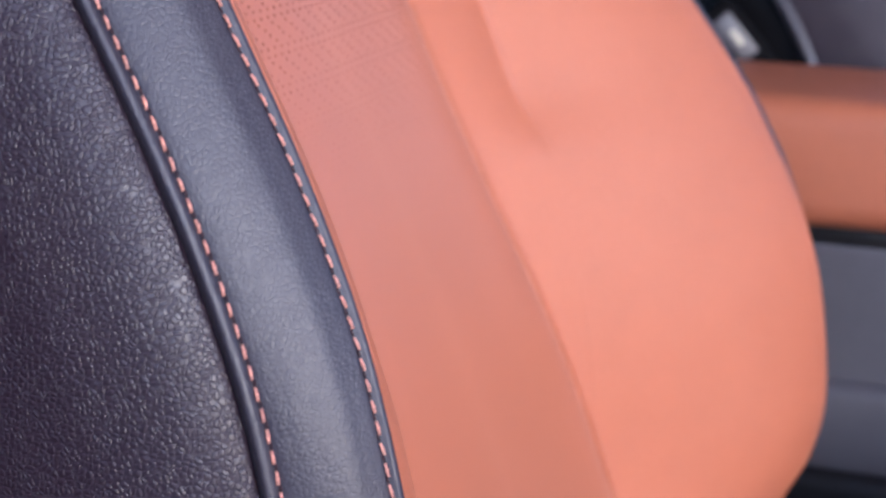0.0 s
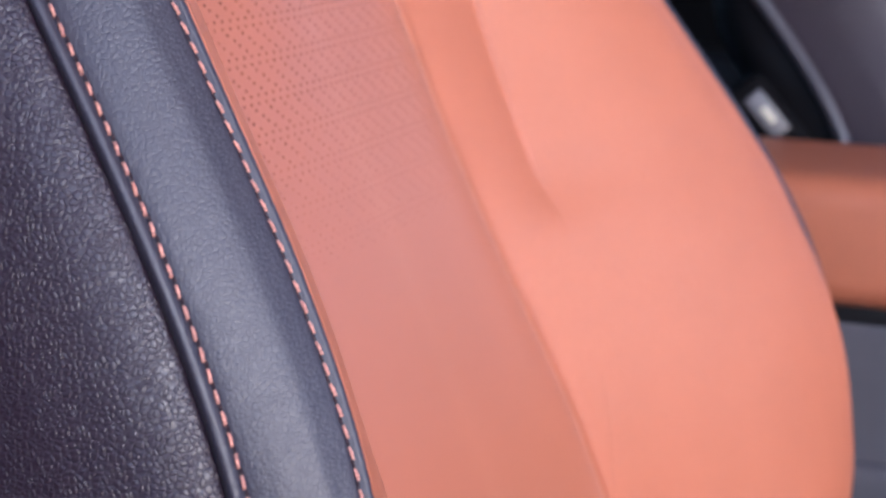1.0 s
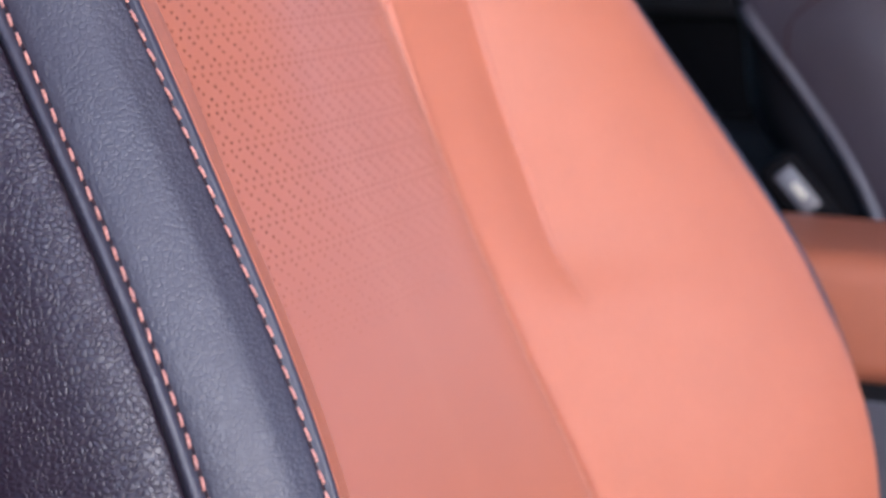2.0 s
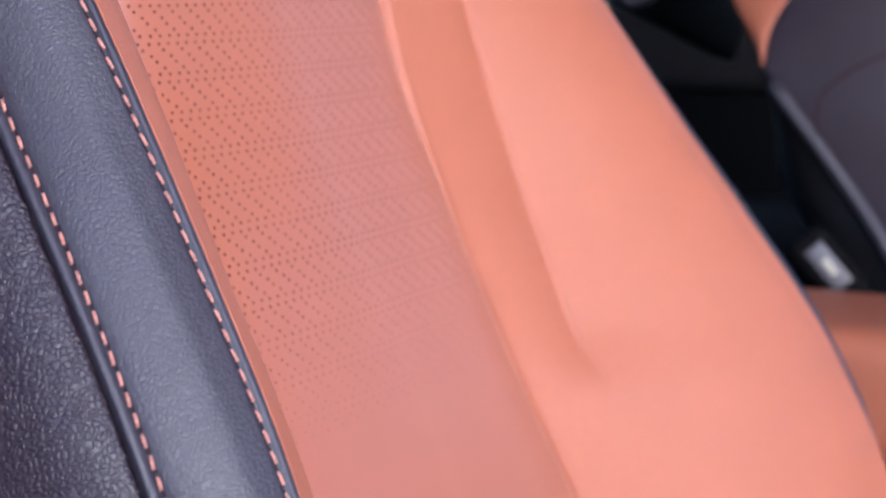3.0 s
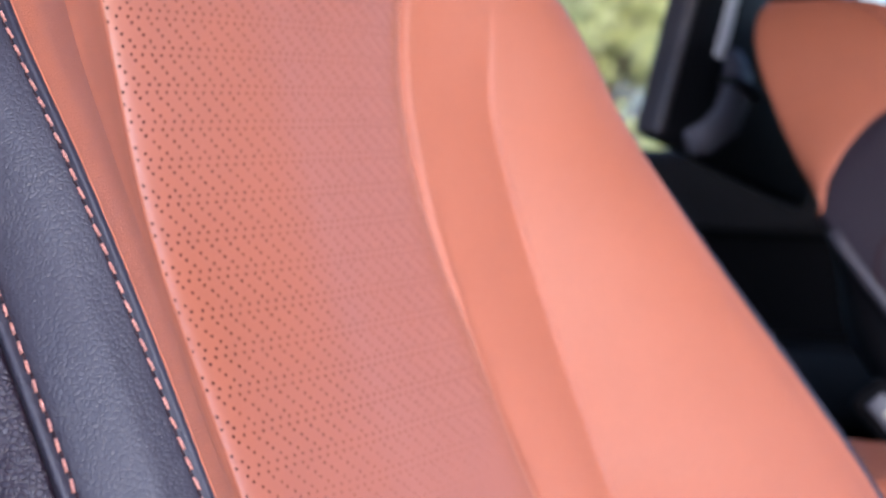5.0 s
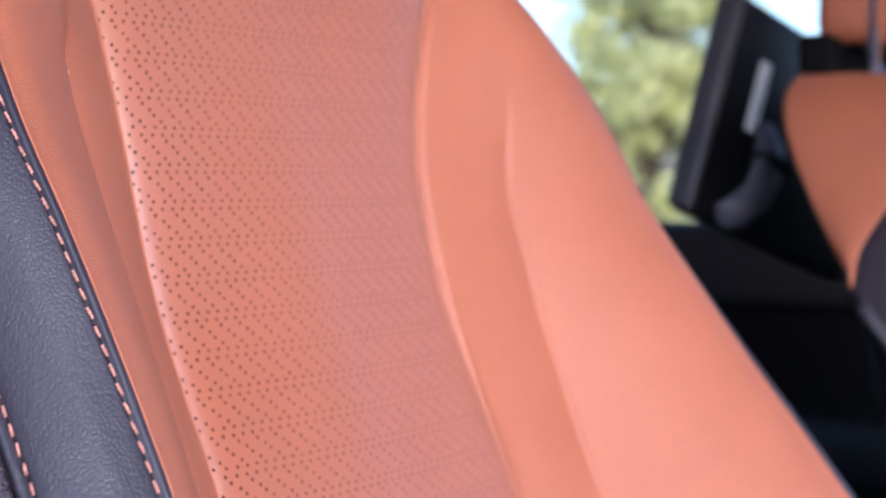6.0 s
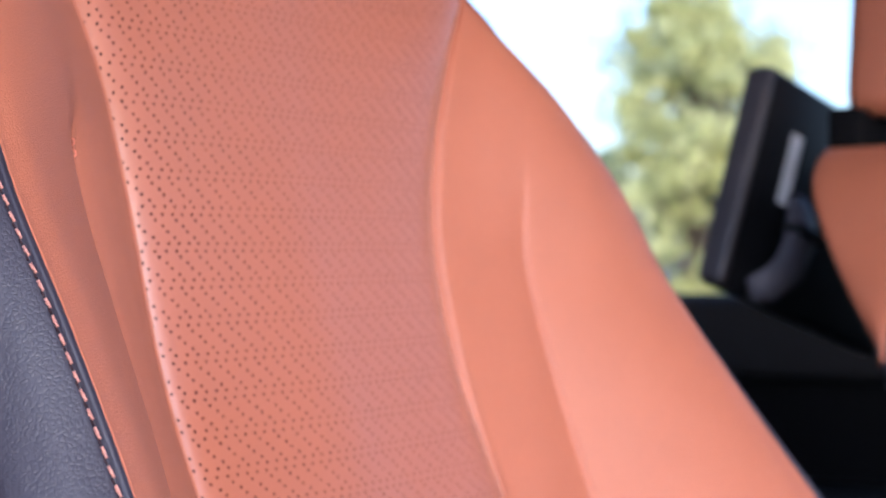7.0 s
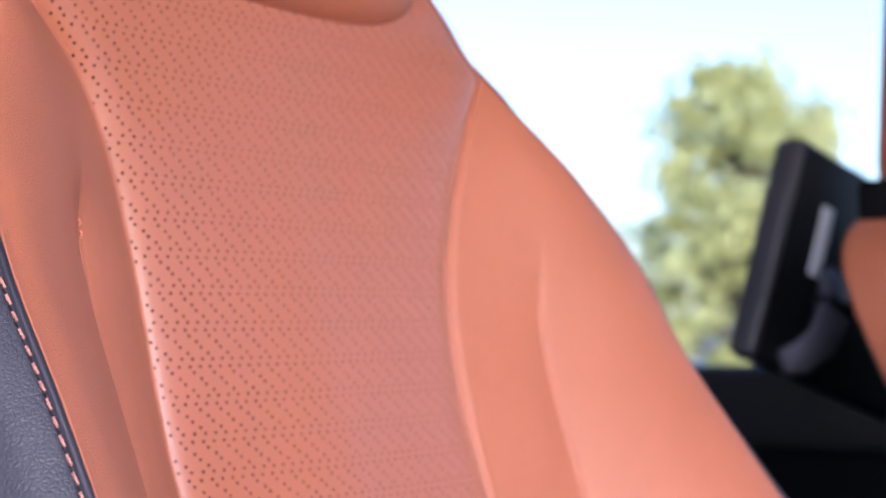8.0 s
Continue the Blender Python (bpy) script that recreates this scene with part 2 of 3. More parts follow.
SIDE = ([.60, .72, .78, .84, .901, .928, .955, .982, 1.009, 1.036, 1.063, 1.13, 1.18, 1.28, 1.32], [.258, .273, .279, .281, .280, .2785, .2763, .2735, .270, .266, .2615, .255, .24, .19, .175], [.32, .232, .219, .218, .2255, .2329, .2436, .2568, .2721, .2888, .3064, .345, .373, .42, .43])
INBOARD_WIDTH = ([.60, 1.15, 1.20, 1.24, 1.28, 1.32], [0, 0, -.010, -.022, -.036, -.040])
INBOARD = ([.60, .75, .80, .85, .90, .95, 1.0, 1.05, 1.1, 1.13, 1.18, 1.235, 1.28, 1.32], [-.050, -.050, -.039, -.026, -.010, .007, .0195, .0285, .034, .029, .024, .026, .029, .034])

# the inboard half of the backrest: seam, fold and outer edge as they depart from the outboard half, (half width, depth)
FAR_Z = [.70, .76, .82, .88, .94, 1.0, 1.06, 1.12, 1.17, 1.21, 1.25]
FAR_SEAM = ([.0004, -.0016, -.0039, -.0076, -.0097, -.0098, -.0092, -.0057, -.0002, .0034, .0006], [0, -.0028, -.0046, -.0038, -.0032, -.0032, -.0018, -.0025, -.0055, -.0064, 0])
FAR_FOLD = ([.0017, -.0009, -.0038, -.0068, -.0099, -.0106, -.0088, -.0057, -.0028, -.0003, .0020], [-.0019, -.0034, -.0046, -.0051, -.0040, -.0031, -.0030, -.0033, -.0028, -.0019, -.0009])
FAR_EDGE = ([.0064, -.0012, -.0072, -.0120, -.0141, -.0141, -.0120, -.0090, -.0051, -.0029, -.0008], [-.0010, .0039, .0037, .0040, .0009, -.0018, -.0037, -.0042, -.0048, -.0017, .0014])


def far(shift, z):
    return float(curve(FAR_Z, shift[0], z)), float(curve(FAR_Z, shift[1], z))


def at(table, z, side):
    h, y = float(curve(table[0], table[1], z)), float(curve(table[0], table[2], z))
    if table is EDGE or table is SIDE:
        if side > 0:
            dh, dy = far(FAR_EDGE, z)
            h, y = h + float(curve(*INBOARD_WIDTH, z)) + dh, y + float(curve(*INBOARD, z)) + dy
    if side < 0 and (table is EDGE or table is SIDE):
        y -= SHAPE["forward"]
    if table is SEAM:
        dh, dy = far(FAR_SEAM, z)
        h, y = (h + 0.002 + dh, y + dy) if side > 0 else (h - 0.003, y + float(curve([.60, .95, 1.0, 1.06, 1.09, 1.13, 1.15, 1.18, 1.24, 1.32], [.005, .005, .0065, .0085, .0078, .005, .0032, .0005, .0, .002], z)))
    if table is FOLD and side > 0:
        dh, dy = far(FAR_FOLD, z)
        h, y = h + dh, y + dy
    if table is FOLD and side < 0:
        h, y = float(curve([.60, .80, .92, 1.0, 1.05, 1.085, 1.12, 1.16, 1.20, 1.32], [.19, .170, .157, .149, .1453, .1465, .1463, .1475, .152, .165], z)), y + 0.001 + 0.0025 * (1 - fade(1.0, 1.05, z))
    return h, y


def rear_edge(z):
    return -SHAPE["rake"] * max(0.0, 1.152 - z) + float(curve([.60, .90, .96, 1.023, 1.09, 1.152, 1.283, 1.32], [.33, .322, .328, .347, .385, .425, .497, .51], z))


def roll_top(h, y, z):
    """Rounds the upper edge of the backrest off to the rear."""
    u = max(0.0, (z - 1.26) / 0.0595)
    f = math.sqrt(max(0.0, 1 - u * u))
    return h * (0.72 + 0.28 * f), 0.485 + (y - 0.485) * (0.12 + 0.88 * f)


def low_edge(z):
    """Where the inboard strip wraps forward round the bolster's lower half."""
    return fade(0.84, 0.88, z) * (1 - fade(0.98, 1.08, z))


def valley(z):
    """Depth of the valley beside the insert's inboard seam."""
    return 0.0014 + 0.0034 * fade(0.95, 1.10, z)


def bolster_line(z, side):
    """Section of a side bolster from the insert's seam to the edge seam, as (half width, depth)."""
    p, f, e = (np.array(at(t, z, side)) for t in (SEAM, FOLD, EDGE))
    p[0] = min(p[0], e[0] - 0.006)
    f[0] = min(max(f[0], p[0] + 0.002), e[0] - 0.003)
    room = min(1.0, (e[0] - p[0]) / 0.08)
    a = (fade(0.892, 0.928, z) if side > 0 else fade(0.905, 0.945, z)) * (1 - (fade(1.090, 1.165, z) if side > 0 else fade(1.140, 1.178, z))) * room
    if side > 0:
        rise, base = 0.03 + 0.87 * fade(0.96, 1.09, z), np.array((0.0, valley(z) - 0.0028))
        ridge = [p + (0, 0.003), p + base * room + (0.0003, 0), p + base * room + np.array((0.0024, -0.0046 * rise)) * room]
        first = p + base * room + np.array((0.0066, -0.0064 * rise)) * room
    else:
        ridge = [p + (0, 0.002), p + np.array((0.0015, -0.0014)) * room]
        first = p + np.array((0.0046, -0.00192)) * room
    chord = (e - f) / max(1e-6, np.linalg.norm(e - f))
    nrm = np.array([chord[1], -chord[0]])
    nrm = nrm if nrm[1] < 0 else -nrm
    w = np.linalg.norm(e - f)
    bulge = (0.0115 if side > 0 else 0.0073 + 0.0012 * (1 - fade(0.96, 1.02, z))) * room
    if side > 0:
        sewn = [f + (first - f) * 0.6 + (0, -0.0010 * room), f + (first - f) * 0.25 + (0, -0.0007 * room), f + (first - f) * 0.03 + (0, 0.0002), f + np.array((0.0009, -0.0018)) * room, f + np.array((0.0034, -0.0048)) * room]
    else:
        sewn = [f + (first - f) * 0.6 + (0, -0.0024 * room), f + (first - f) * 0.28 + (0, -0.0021 * room), f + (first - f) * 0.08 + (0, -0.0004), f + (0.0005, 0.0007), f + np.array((0.0048, -0.0012)) * room]
    for k in (0.3, 0.5, 0.7, 0.87):
        full = (4 * k * (1 - k)) ** 0.8 * (0.6 + 0.45 * k) if side > 0 else (4 * k * (1 - k)) ** 0.6 * (0.65 + 0.6 * k)
        sewn.append(f + chord * w * k + nrm * bulge * full)
    swell = 0.016 if side > 0 else 0.0148 - 0.0198 * fade(0.93, 1.0, z) + 0.016 * fade(1.02, 1.16, z)
    plain = []
    for q in sewn:
        k = min(1.0, max(0.0, (q[0] - first[0]) / max(1e-6, e[0] - first[0])))
        plain.append(np.array((q[0], first[1] + (e[1] - first[1]) * k - swell * room * (4.2 * k * k * (1 - k) + 0.5 * k * (1 - k)))))
    pts = ridge + [first]
    pts += [q * (1 - a) + r * a for q, r in zip(plain, sewn)]
    lip = 1.0 - 0.7 * low_edge(z) if side > 0 else 0.5
    pts += [e - chord * 0.0035 + nrm * 0.0026 * room * lip, e - chord * 0.0008 + nrm * 0.0005 * lip, e - nrm * 0.0015]
    return pts


def strip_frame(z, side):
    e, s = np.array(at(EDGE, z, side)), np.array(at(SIDE, z, side))
    d = s - e
    w = np.linalg.norm(d)
    d = d / w
    return e, d, np.array([d[1], -d[0]]), w


def strip_line(z, side):
    """Section of the black strip between the edge seam and the groove."""
    e, d, n, w = strip_frame(z, side)
    prof = [(-.0002, -.0018), (.0005, .0004), (.0016, .0012), (.0036, .0006), (.0044, .0010), (.0054, .0015), (.0085, .0026), (w * .42, .0041), (w * .68, .0036), (w - .0050, .0024), (w - .0018, .0013), (w, .0004), (w + .0011, .0011), (w + .0024, .0016), (w + .0038, .0011), (w + .0046, -.0006), (w + .0050, -.0036)]
    lift = 0.0022 * low_edge(z) if side > 0 else 0.0
    return [e + d * s + n * (k + lift * (s > 0)) for s, k in prof]


def dome(z):
    """Rear limit of the black side panel."""
    return float(min(rear_edge(z) - 0.0005, curve([0.6, 1.10, 1.152, 1.175, 1.20, 1.22, 1.232, 1.24, 1.246, 1.32], [.6, .48, .424, .4215, .411, .396, .380, .362, .335, .30], z)))


def panel_line(z, side):
    g = np.array(strip_line(z, side)[-1])
    end = max(dome(z), g[1] + 0.006)
    w = end - g[1]
    k = min(1.0, w / 0.06)
    out = [g, g + (.0014, .0004 * k), g + (.0036, .0026 * k), g + (.0068, .0080 * k), g + (.0100, .0170 * k), g + (.0126, .0330 * k)]
    return out + [g + (.0136, max(.0450 * k, .55 * w)), g + (.0130, .8 * w + .005 * k), (g[0] + .0116, end - .0012 * k), (g[0] + .0094, end)]


def cover_line(z, side):
    q = np.array(panel_line(z, side)[-1])
    end = max(rear_edge(z), q[1] + 0.001)
    return [q, q + (.0022, .0018), (q[0] + .002, .5 * (q[1] + end)), (q[0] - .003, end - .002), (q[0] - .007, end)]


def shell_line(z, side):
    q = np.array(cover_line(z, side)[-1])
    t = 0.12 + 0.88 * (1 - fade(1.04, 1.17, z))
    return [q, q + (.003, .003 * t), q + (.002, .010 * t), q + (-.012, .045 * t), (q[0] * .75, q[1] + .075 * t), (q[0] * .4, q[1] + .085 * t), (0, q[1] + .088 * t)]


def loft(name, line, side, mat, parent, label="", per=4, zs=ZS, above=None):
    rows = []
    for z in zs:
        pts = spline(line(z, side), per)
        rows.append([(XC + side * h2, y2, z) for h2, y2 in (roll_top(h, y, z) for h, y in pts)])
    rows = np.array(rows)
    if side > 0:
        rows = rows[:, ::-1]
    ob = sheet(name, rows[:, ::-1], mat, parent, label)
    if above:
        ob.data.materials.append(above)
        for p in ob.data.polygons:
            p.material_index = int(p.center.y > float(curve([.6, 1.10, 1.152, 1.175, 1.20, 1.22, 1.232, 1.24, 1.246, 1.32], [.6, .48, .428, .425, .415, .400, .384, .364, .335, .2], p.center.z)))
    return ob


def insert_edge(z, side):
    return min(at(SEAM, z, side)[0], at(EDGE, z, side)[0] - 0.006)


RIM, RIM_WIDTH = 0.0057, 0.0066


def insert_depth(h, z):
    edge = insert_edge(z, 1 if h > 0 else -1)
    y = float(curve(SEAM[0], SEAM[2], z))
    d = max(0.0, edge - abs(h))
    if h < 0:
        w = fade(0.0, 1.0, -h / edge)
        return y * (1 - w) + at(SEAM, z, -1)[1] * w - 0.0038 * (1 - w) + (0.0022 - RIM) * w + RIM * math.exp(-d / RIM_WIDTH)
    w = fade(0.0, 1.0, h / edge)
    return y * (1 - w) + at(SEAM, z, 1)[1] * w - 0.0028 + valley(z) * math.exp(-d / 0.008) - 0.001 * d / edge


def perforated_insert(parent, label):
    """Centre panel punched with paired slanting rows of holes: each lattice cell is a ring of leather round a small well."""
    zt = np.arange(0.60, 1.3185, 0.001)
    near = np.array([insert_edge(z, -1) for z in zt])
    far = np.array([insert_edge(z, 1) for z in zt])
    depth = curve(SEAM[0], SEAM[2], zt)
    depth_far = np.array([at(SEAM, z, 1)[1] for z in zt])
    rim_far = np.array([valley(z) for z in zt])
    depth_near = np.array([at(SEAM, z, -1)[1] for z in zt])
    reach = np.linspace(0, 0.2, 2001)
    extra = np.r_[0, np.cumsum(np.hypot(np.diff(reach), np.diff(RIM * np.exp(-reach / RIM_WIDTH))))] - reach

    def surface(s, z):
        n, f = np.interp(z, zt, near), np.interp(z, zt, far)
        h = np.where(s > 0, np.minimum(s, f), -n + np.interp(n + extra[-1] + s, reach + extra, reach))
        y, yn = np.interp(z, zt, depth), np.interp(z, zt, depth_near)
        u = np.clip(-h / n, 0, 1)
        w = u * u * (3 - 2 * u)
        left = y * (1 - w) + yn * w - 0.0038 * (1 - w) + (0.0022 - RIM) * w + RIM * np.exp(-(n + h) / RIM_WIDTH)
        u = np.clip(h / f, 0, 1)
        w = u * u * (3 - 2 * u)
        right = y * (1 - w) + np.interp(z, zt, depth_far) * w - 0.0028 + np.interp(z, zt, rim_far) * np.exp(-np.maximum(0, f - h) / 0.008) - 0.001 * np.maximum(0, f - h) / f
        y = np.where(h < 0, left, right)
        k = np.maximum(0.0, (z - 1.26) / 0.0595)
        r = np.sqrt(np.maximum(0.0, 1 - k * k))
        return np.stack([XC + h * (0.72 + 0.28 * r), 0.485 + (y - 0.485) * (0.12 + 0.88 * r), z], -1), n, f

    # the punched pattern repeats every 14.1 by 10.4 mm: six rows, eight holes
    rows = (-.08, .08, .235, .39, .55, .735, .92)
    pattern = {(0, 0): .5, (1, 2): .42, (2, 3): .58, (3, 5): .54, (4, 0): .58, (4, 3): .58, (5, 2): .58, (5, 5): .58}
    PERIOD, TOP, step = 0.0141, 1.3202, 0.0104 / 6
    START = -0.092 - 0.5 * step
    params, faces, kinds, index, wells = [], [], [], {}, []

    def corner(col, z):
        key = (col, round(z, 6))
        if key not in index:
            index[key] = len(params)
            params.append((START + col * step, min(1.318, max(0.60, z))))
        return index[key]

    for line in range(52):
        for row in range(6):
            z1, z0 = (TOP - PERIOD * (line + rows[row + k]) for k in (0, 1))
            z = TOP - PERIOD * (line + (0, .16, .31, .47, .63, .84)[row])
            zc = min(1.318, max(0.6, z))
            n, f = float(np.interp(zc, zt, near)) + extra[-1], float(np.interp(zc, zt, far))
            for col in range(int((-n - START) / step) - 1, int((f - START) / step) + 2):
                quad = [corner(col, z0), corner(col + 1, z0), corner(col + 1, z1), corner(col, z1)]
                shift = pattern.get((row, col % 6))
                s = START + (col + (shift or 0.5)) * step
                if shift is None or not 0.922 < z < 1.262 or s - 0.0007 < -n or s + 0.002 > f:
                    faces.append(quad)
                    kinds.append(0)
                    continue
                r = 0.00069 * random.uniform(.94, 1.06) * (0.5 + 0.5 * fade(0.92, 0.985, z))
                turn = [math.radians(-135 + 45 * k) for k in range(8)]
                start = len(params)
                params.extend((s + r * math.cos(q), z + r * math.sin(q)) for q in turn)
                for k in range(4):
                    i, j = start + 2 * k, start + (2 * k + 2) % 8
                    faces.append([quad[k], quad[(k + 1) % 4], j, i + 1])
                    faces.append([quad[k], i + 1, i])
                    kinds.extend((0, 0))
                wells.append(start)
    pts, n, f = surface(np.array([p[0] for p in params]), np.array([p[1] for p in params]))
    pts = pts.tolist()
    for start in wells:
        rim = np.array(pts[start:start + 8])
        inward = np.cross(rim[2] - rim[0], rim[4] - rim[0])
        inward /= np.linalg.norm(inward)
        inward = inward if inward[1] > 0 else -inward
        centre = rim.mean(0)
        top = len(pts)
        pts.extend(rim.tolist())
        pts.extend((centre + (rim - centre) * 1.0 + inward * 0.0007).tolist())
        for k in range(8):
            j = (k + 1) % 8
            faces.append([top + k, top + j, top + 8 + j, top + 8 + k])
            kinds.append(1)
        faces.append(list(range(top + 8, top + 16)))
        kinds.append(2)
    me = bpy.data.meshes.new("insert")
    me.from_pydata(pts, [], faces)
    for m in (INSERT, HOLE_WALL, HOLE):
        me.materials.append(m)
    me.polygons.foreach_set("material_index", kinds)
    me.polygons.foreach_set("use_smooth", [k == 0 for k in kinds])
    me.update()
    ob = new("insert", me)
    ob.parent = parent
    return tagged(ob, label)


def make_stitch(length, width):
    """One lock stitch: two twisted strands that dive at both ends, and the dark needle hole after it."""
    verts, faces, kinds = [], [], []

    def strand(points, radii, kind):
        bm = tube(points, radii, 6, 0.9)
        bm.verts.index_update()
        base = len(verts)
        verts.extend(v.co[:] for v in bm.verts)
        faces.extend([base + v.index for v in f.verts] for f in bm.faces)
        kinds.extend([kind] * len(bm.faces))
        bm.free()

    for phase in (0.0, math.pi):
        points, radii = [], []
        for k in range(13):
            u = k / 12 - 0.5
            a = phase + u * 7.5
            arch = 0.00045 - 0.0046 * abs(u) ** 3 * 2
            points.append((math.cos(a) * width * .26, u * length, arch + math.sin(a) * width * .22))
            radii.append(width * .30 * (1 - 0.75 * abs(2 * u) ** 4))
        strand(points, radii, 0)
    # solid strand in the needle hole's place; a dark colour gives its shade
    strand([(0, length * .5, -.0002), (0, length * .68, .00012), (0, length * .86, .00012), (0, length * 1.04, -.0002)], [width * .2, width * .36, width * .36, width * .2], 1)
    me = bpy.data.meshes.new("stitch")
    me.from_pydata(verts, [], faces)
    me.polygons.foreach_set("material_index", kinds)
    me.polygons.foreach_set("use_smooth", [True] * len(faces))
    me.update()
    return me


def sew(place, z0, z1, pitch, mesh, parent, lean=0.0):
    """Sets stitches at an even pitch along a seam; place(z) gives the point and the outward normal."""
    zs = np.arange(z0, z1, 0.0005)
    pts = np.array([place(z)[0] for z in zs])
    run = np.r_[0, np.cumsum(np.linalg.norm(np.diff(pts, axis=0), axis=1))]
    for k in range(int(run[-1] / pitch)):
        z = float(np.interp((k + 0.5) * pitch, run, zs))
        p, n = (Vector(v) for v in place(z))
        along = (Vector(place(z + 0.001)[0]) - Vector(place(z - 0.001)[0])).normalized()
        n = (n - along * n.dot(along)).normalized()
        x = along.cross(n)
        m = Matrix((x, along, n)).transposed().to_4x4()
        ob = new("stitch", mesh)
        ob.parent = parent
        ob.matrix_local = Matrix.Translation(p + n * 0.0002) @ m @ Matrix.Rotation(lean + random.uniform(-.04, .04), 4, "Z") @ Matrix.Diagonal((1, random.uniform(.95, 1.05), 1, 1))


def strip_place(which, side):
    def place(z):
        e, d, n, w = strip_frame(z, side)
        p = e + d * (0.0036 if which == "edge" else w) + n * 0.0007
        return (XC + side * p[0], p[1], z), (side * n[0], n[1], 0.25)
    return place


def fold_place(side):
    def place(z):
        f = np.array(at(FOLD, z, side))
        return (XC + side * (f[0] + 0.0020), f[1] - (0.0014 if side > 0 else 0.0012), z), (-side * 0.5, -0.8, 0.3)
    return place


def car_seat(label, sewn, lift, forward, rake, square, lean, half, ahead, spread):
    SHAPE["forward"], SHAPE["rake"] = forward, rake
    seat = tagged(new("car_seat"), label, "car seat")
    rows = []
    for z in ZS:
        row = []
        for u in np.linspace(-1, 1, 61):
            h = insert_edge(z, 1 if u > 0 else -1) * math.copysign(1 - (1 - abs(u)) ** 1.6, u)
            h2, y2 = roll_top(h, insert_depth(h, z), z)
            row.append((XC + h2, y2, z))
        rows.append(row)
    if sewn:
        perforated_insert(seat, "orange leather centre panel punched with small ventilation holes")
    else:
        sheet("insert", rows, INSERT, seat, "perforated orange leather centre panel")
    for side in (-1, 1):
        bolster = loft("bolster", bolster_line, side, ORANGE, seat, "smooth orange leather side bolster", 6)
        strip = loft("edge_strip", strip_line, side, BLACK_FINE, seat, "black leather strip with salmon top stitching", 5, above=ORANGE)
        loft("side_panel", panel_line, side, BLACK, seat, "black grained leather side panel", 5, ZS[ZS < 1.245])
        loft("side_shoulder", panel_line, side, ORANGE, seat, "orange leather shoulder above the side panel", 5, ZS[ZS > 1.238])
        loft("side_cover", cover_line, side, ORANGE, seat, "orange leather rear side cover", 4, ZS[ZS > 1.15])
        if sewn and side < 0:
            sew(strip_place("edge", side), 0.84, 1.155, 0.0057, STITCH, strip, 0.10)
            sew(strip_place("side", side), 0.84, 1.12, 0.0057, STITCH, strip, -0.08)
        if sewn:
            sew(fold_place(side), *((1.143, 1.160) if side < 0 else (1.055, 1.120)), 0.0042, FINE_STITCH, bolster)
    rows = []
    for z in ZS:
        left = [(XC - a, b, z) for a, b in (roll_top(h, y, z) for h, y in spline(shell_line(z, -1), 3))]
        right = [(XC + a, b, z) for a, b in (roll_top(h, y, z) for h, y in spline(shell_line(z, 1), 3))]
        rows.append(left + right[::-1][1:])
    sheet("back_shell", rows, PLASTIC, seat, "black moulded plastic backrest shell")
    # headrest: a rounded pad on two posts
    pad = bmesh.new()
    bmesh.ops.create_cube(pad, size=1.0)
    bmesh.ops.subdivide_edges(pad, edges=pad.edges[:], cuts=11, use_grid_fill=True)
    for v in pad.verts:
        c = v.co * 2
        n = (abs(c.x) ** square + abs(c.y) ** 4 + abs(c.z) ** square) ** (1 / square)
        c = c / max(n, 1e-6)
        c.y += 0.15 * c.x * c.x
        v.co = Vector((XC + half * c.x * (1 - 0.06 * c.z), 0.455 - ahead + 0.055 * c.y + lean * c.z, 1.345 + lift + 0.098 * c.z))
    headrest = part("headrest", pad, ORANGE, seat, "padded orange leather headrest")
    for dx in (-spread, spread):
        part("post", tube([(XC + dx, 0.455, 1.20), (XC + dx, 0.457, 1.30 + lift)], 0.0065, 12), CHROME, headrest, "chrome headrest post")
        part("collar", tube([(XC + dx, 0.465, 1.285), (XC + dx, 0.465, 1.318)], 0.016, 14), PLASTIC, seat, "black plastic post guide")
    # cushion on its base
    cushion = bmesh.new()
    box(XC - 0.17, XC + 0.17, -0.30, 0.24, 0.56, 0.655, 0.03, 4, cushion)
    part("cushion", cushion, ORANGE, seat, "orange leather seat cushion")
    for side in (-1, 1):
        a, b = sorted((XC + side * 0.16, XC + side * 0.265))
        part("cushion_bolster", box(a, b, -0.30, 0.26, 0.53, 0.685, 0.035, 4), BLACK_FINE, seat, "black leather cushion bolster")
    part("seat_base", box(XC - 0.25, XC + 0.25, -0.28, 0.36, 0.36, 0.58, 0.02), PLASTIC, seat, "black plastic seat base")
    return seat


STITCH = make_stitch(0.0041, 0.00094)
STITCH.materials.append(THREAD)
STITCH.materials.append(DARK_GAP)
FINE_STITCH = make_stitch(0.0030, 0.0008)
FINE_STITCH.materials.append(SELF_THREAD)
FINE_STITCH.materials.append(ORANGE)
car_seat("orange leather car seat with black stitched side panel and perforated centre", True, -0.003, 0.0, 0.0, 4, 0.02, 0.126, 0.0, 0.060)
far_seat = car_seat("orange and black leather car seat, set lower and further forward", False, 0.095, 0.05, 0.19, 14, -0.004, 0.088, 0.015, 0.086)
edge_line = []
for z in np.arange(0.78, 1.150, 0.01):
    h, y = panel_line(z, -1)[-1]
    edge_line.append((XC - h - 0.001, y + 0.001, z))
part("piping", tube(edge_line, 0.0052, 12), RIM_GREY, far_seat, "dark grey plastic edge piping")
seam_line = []
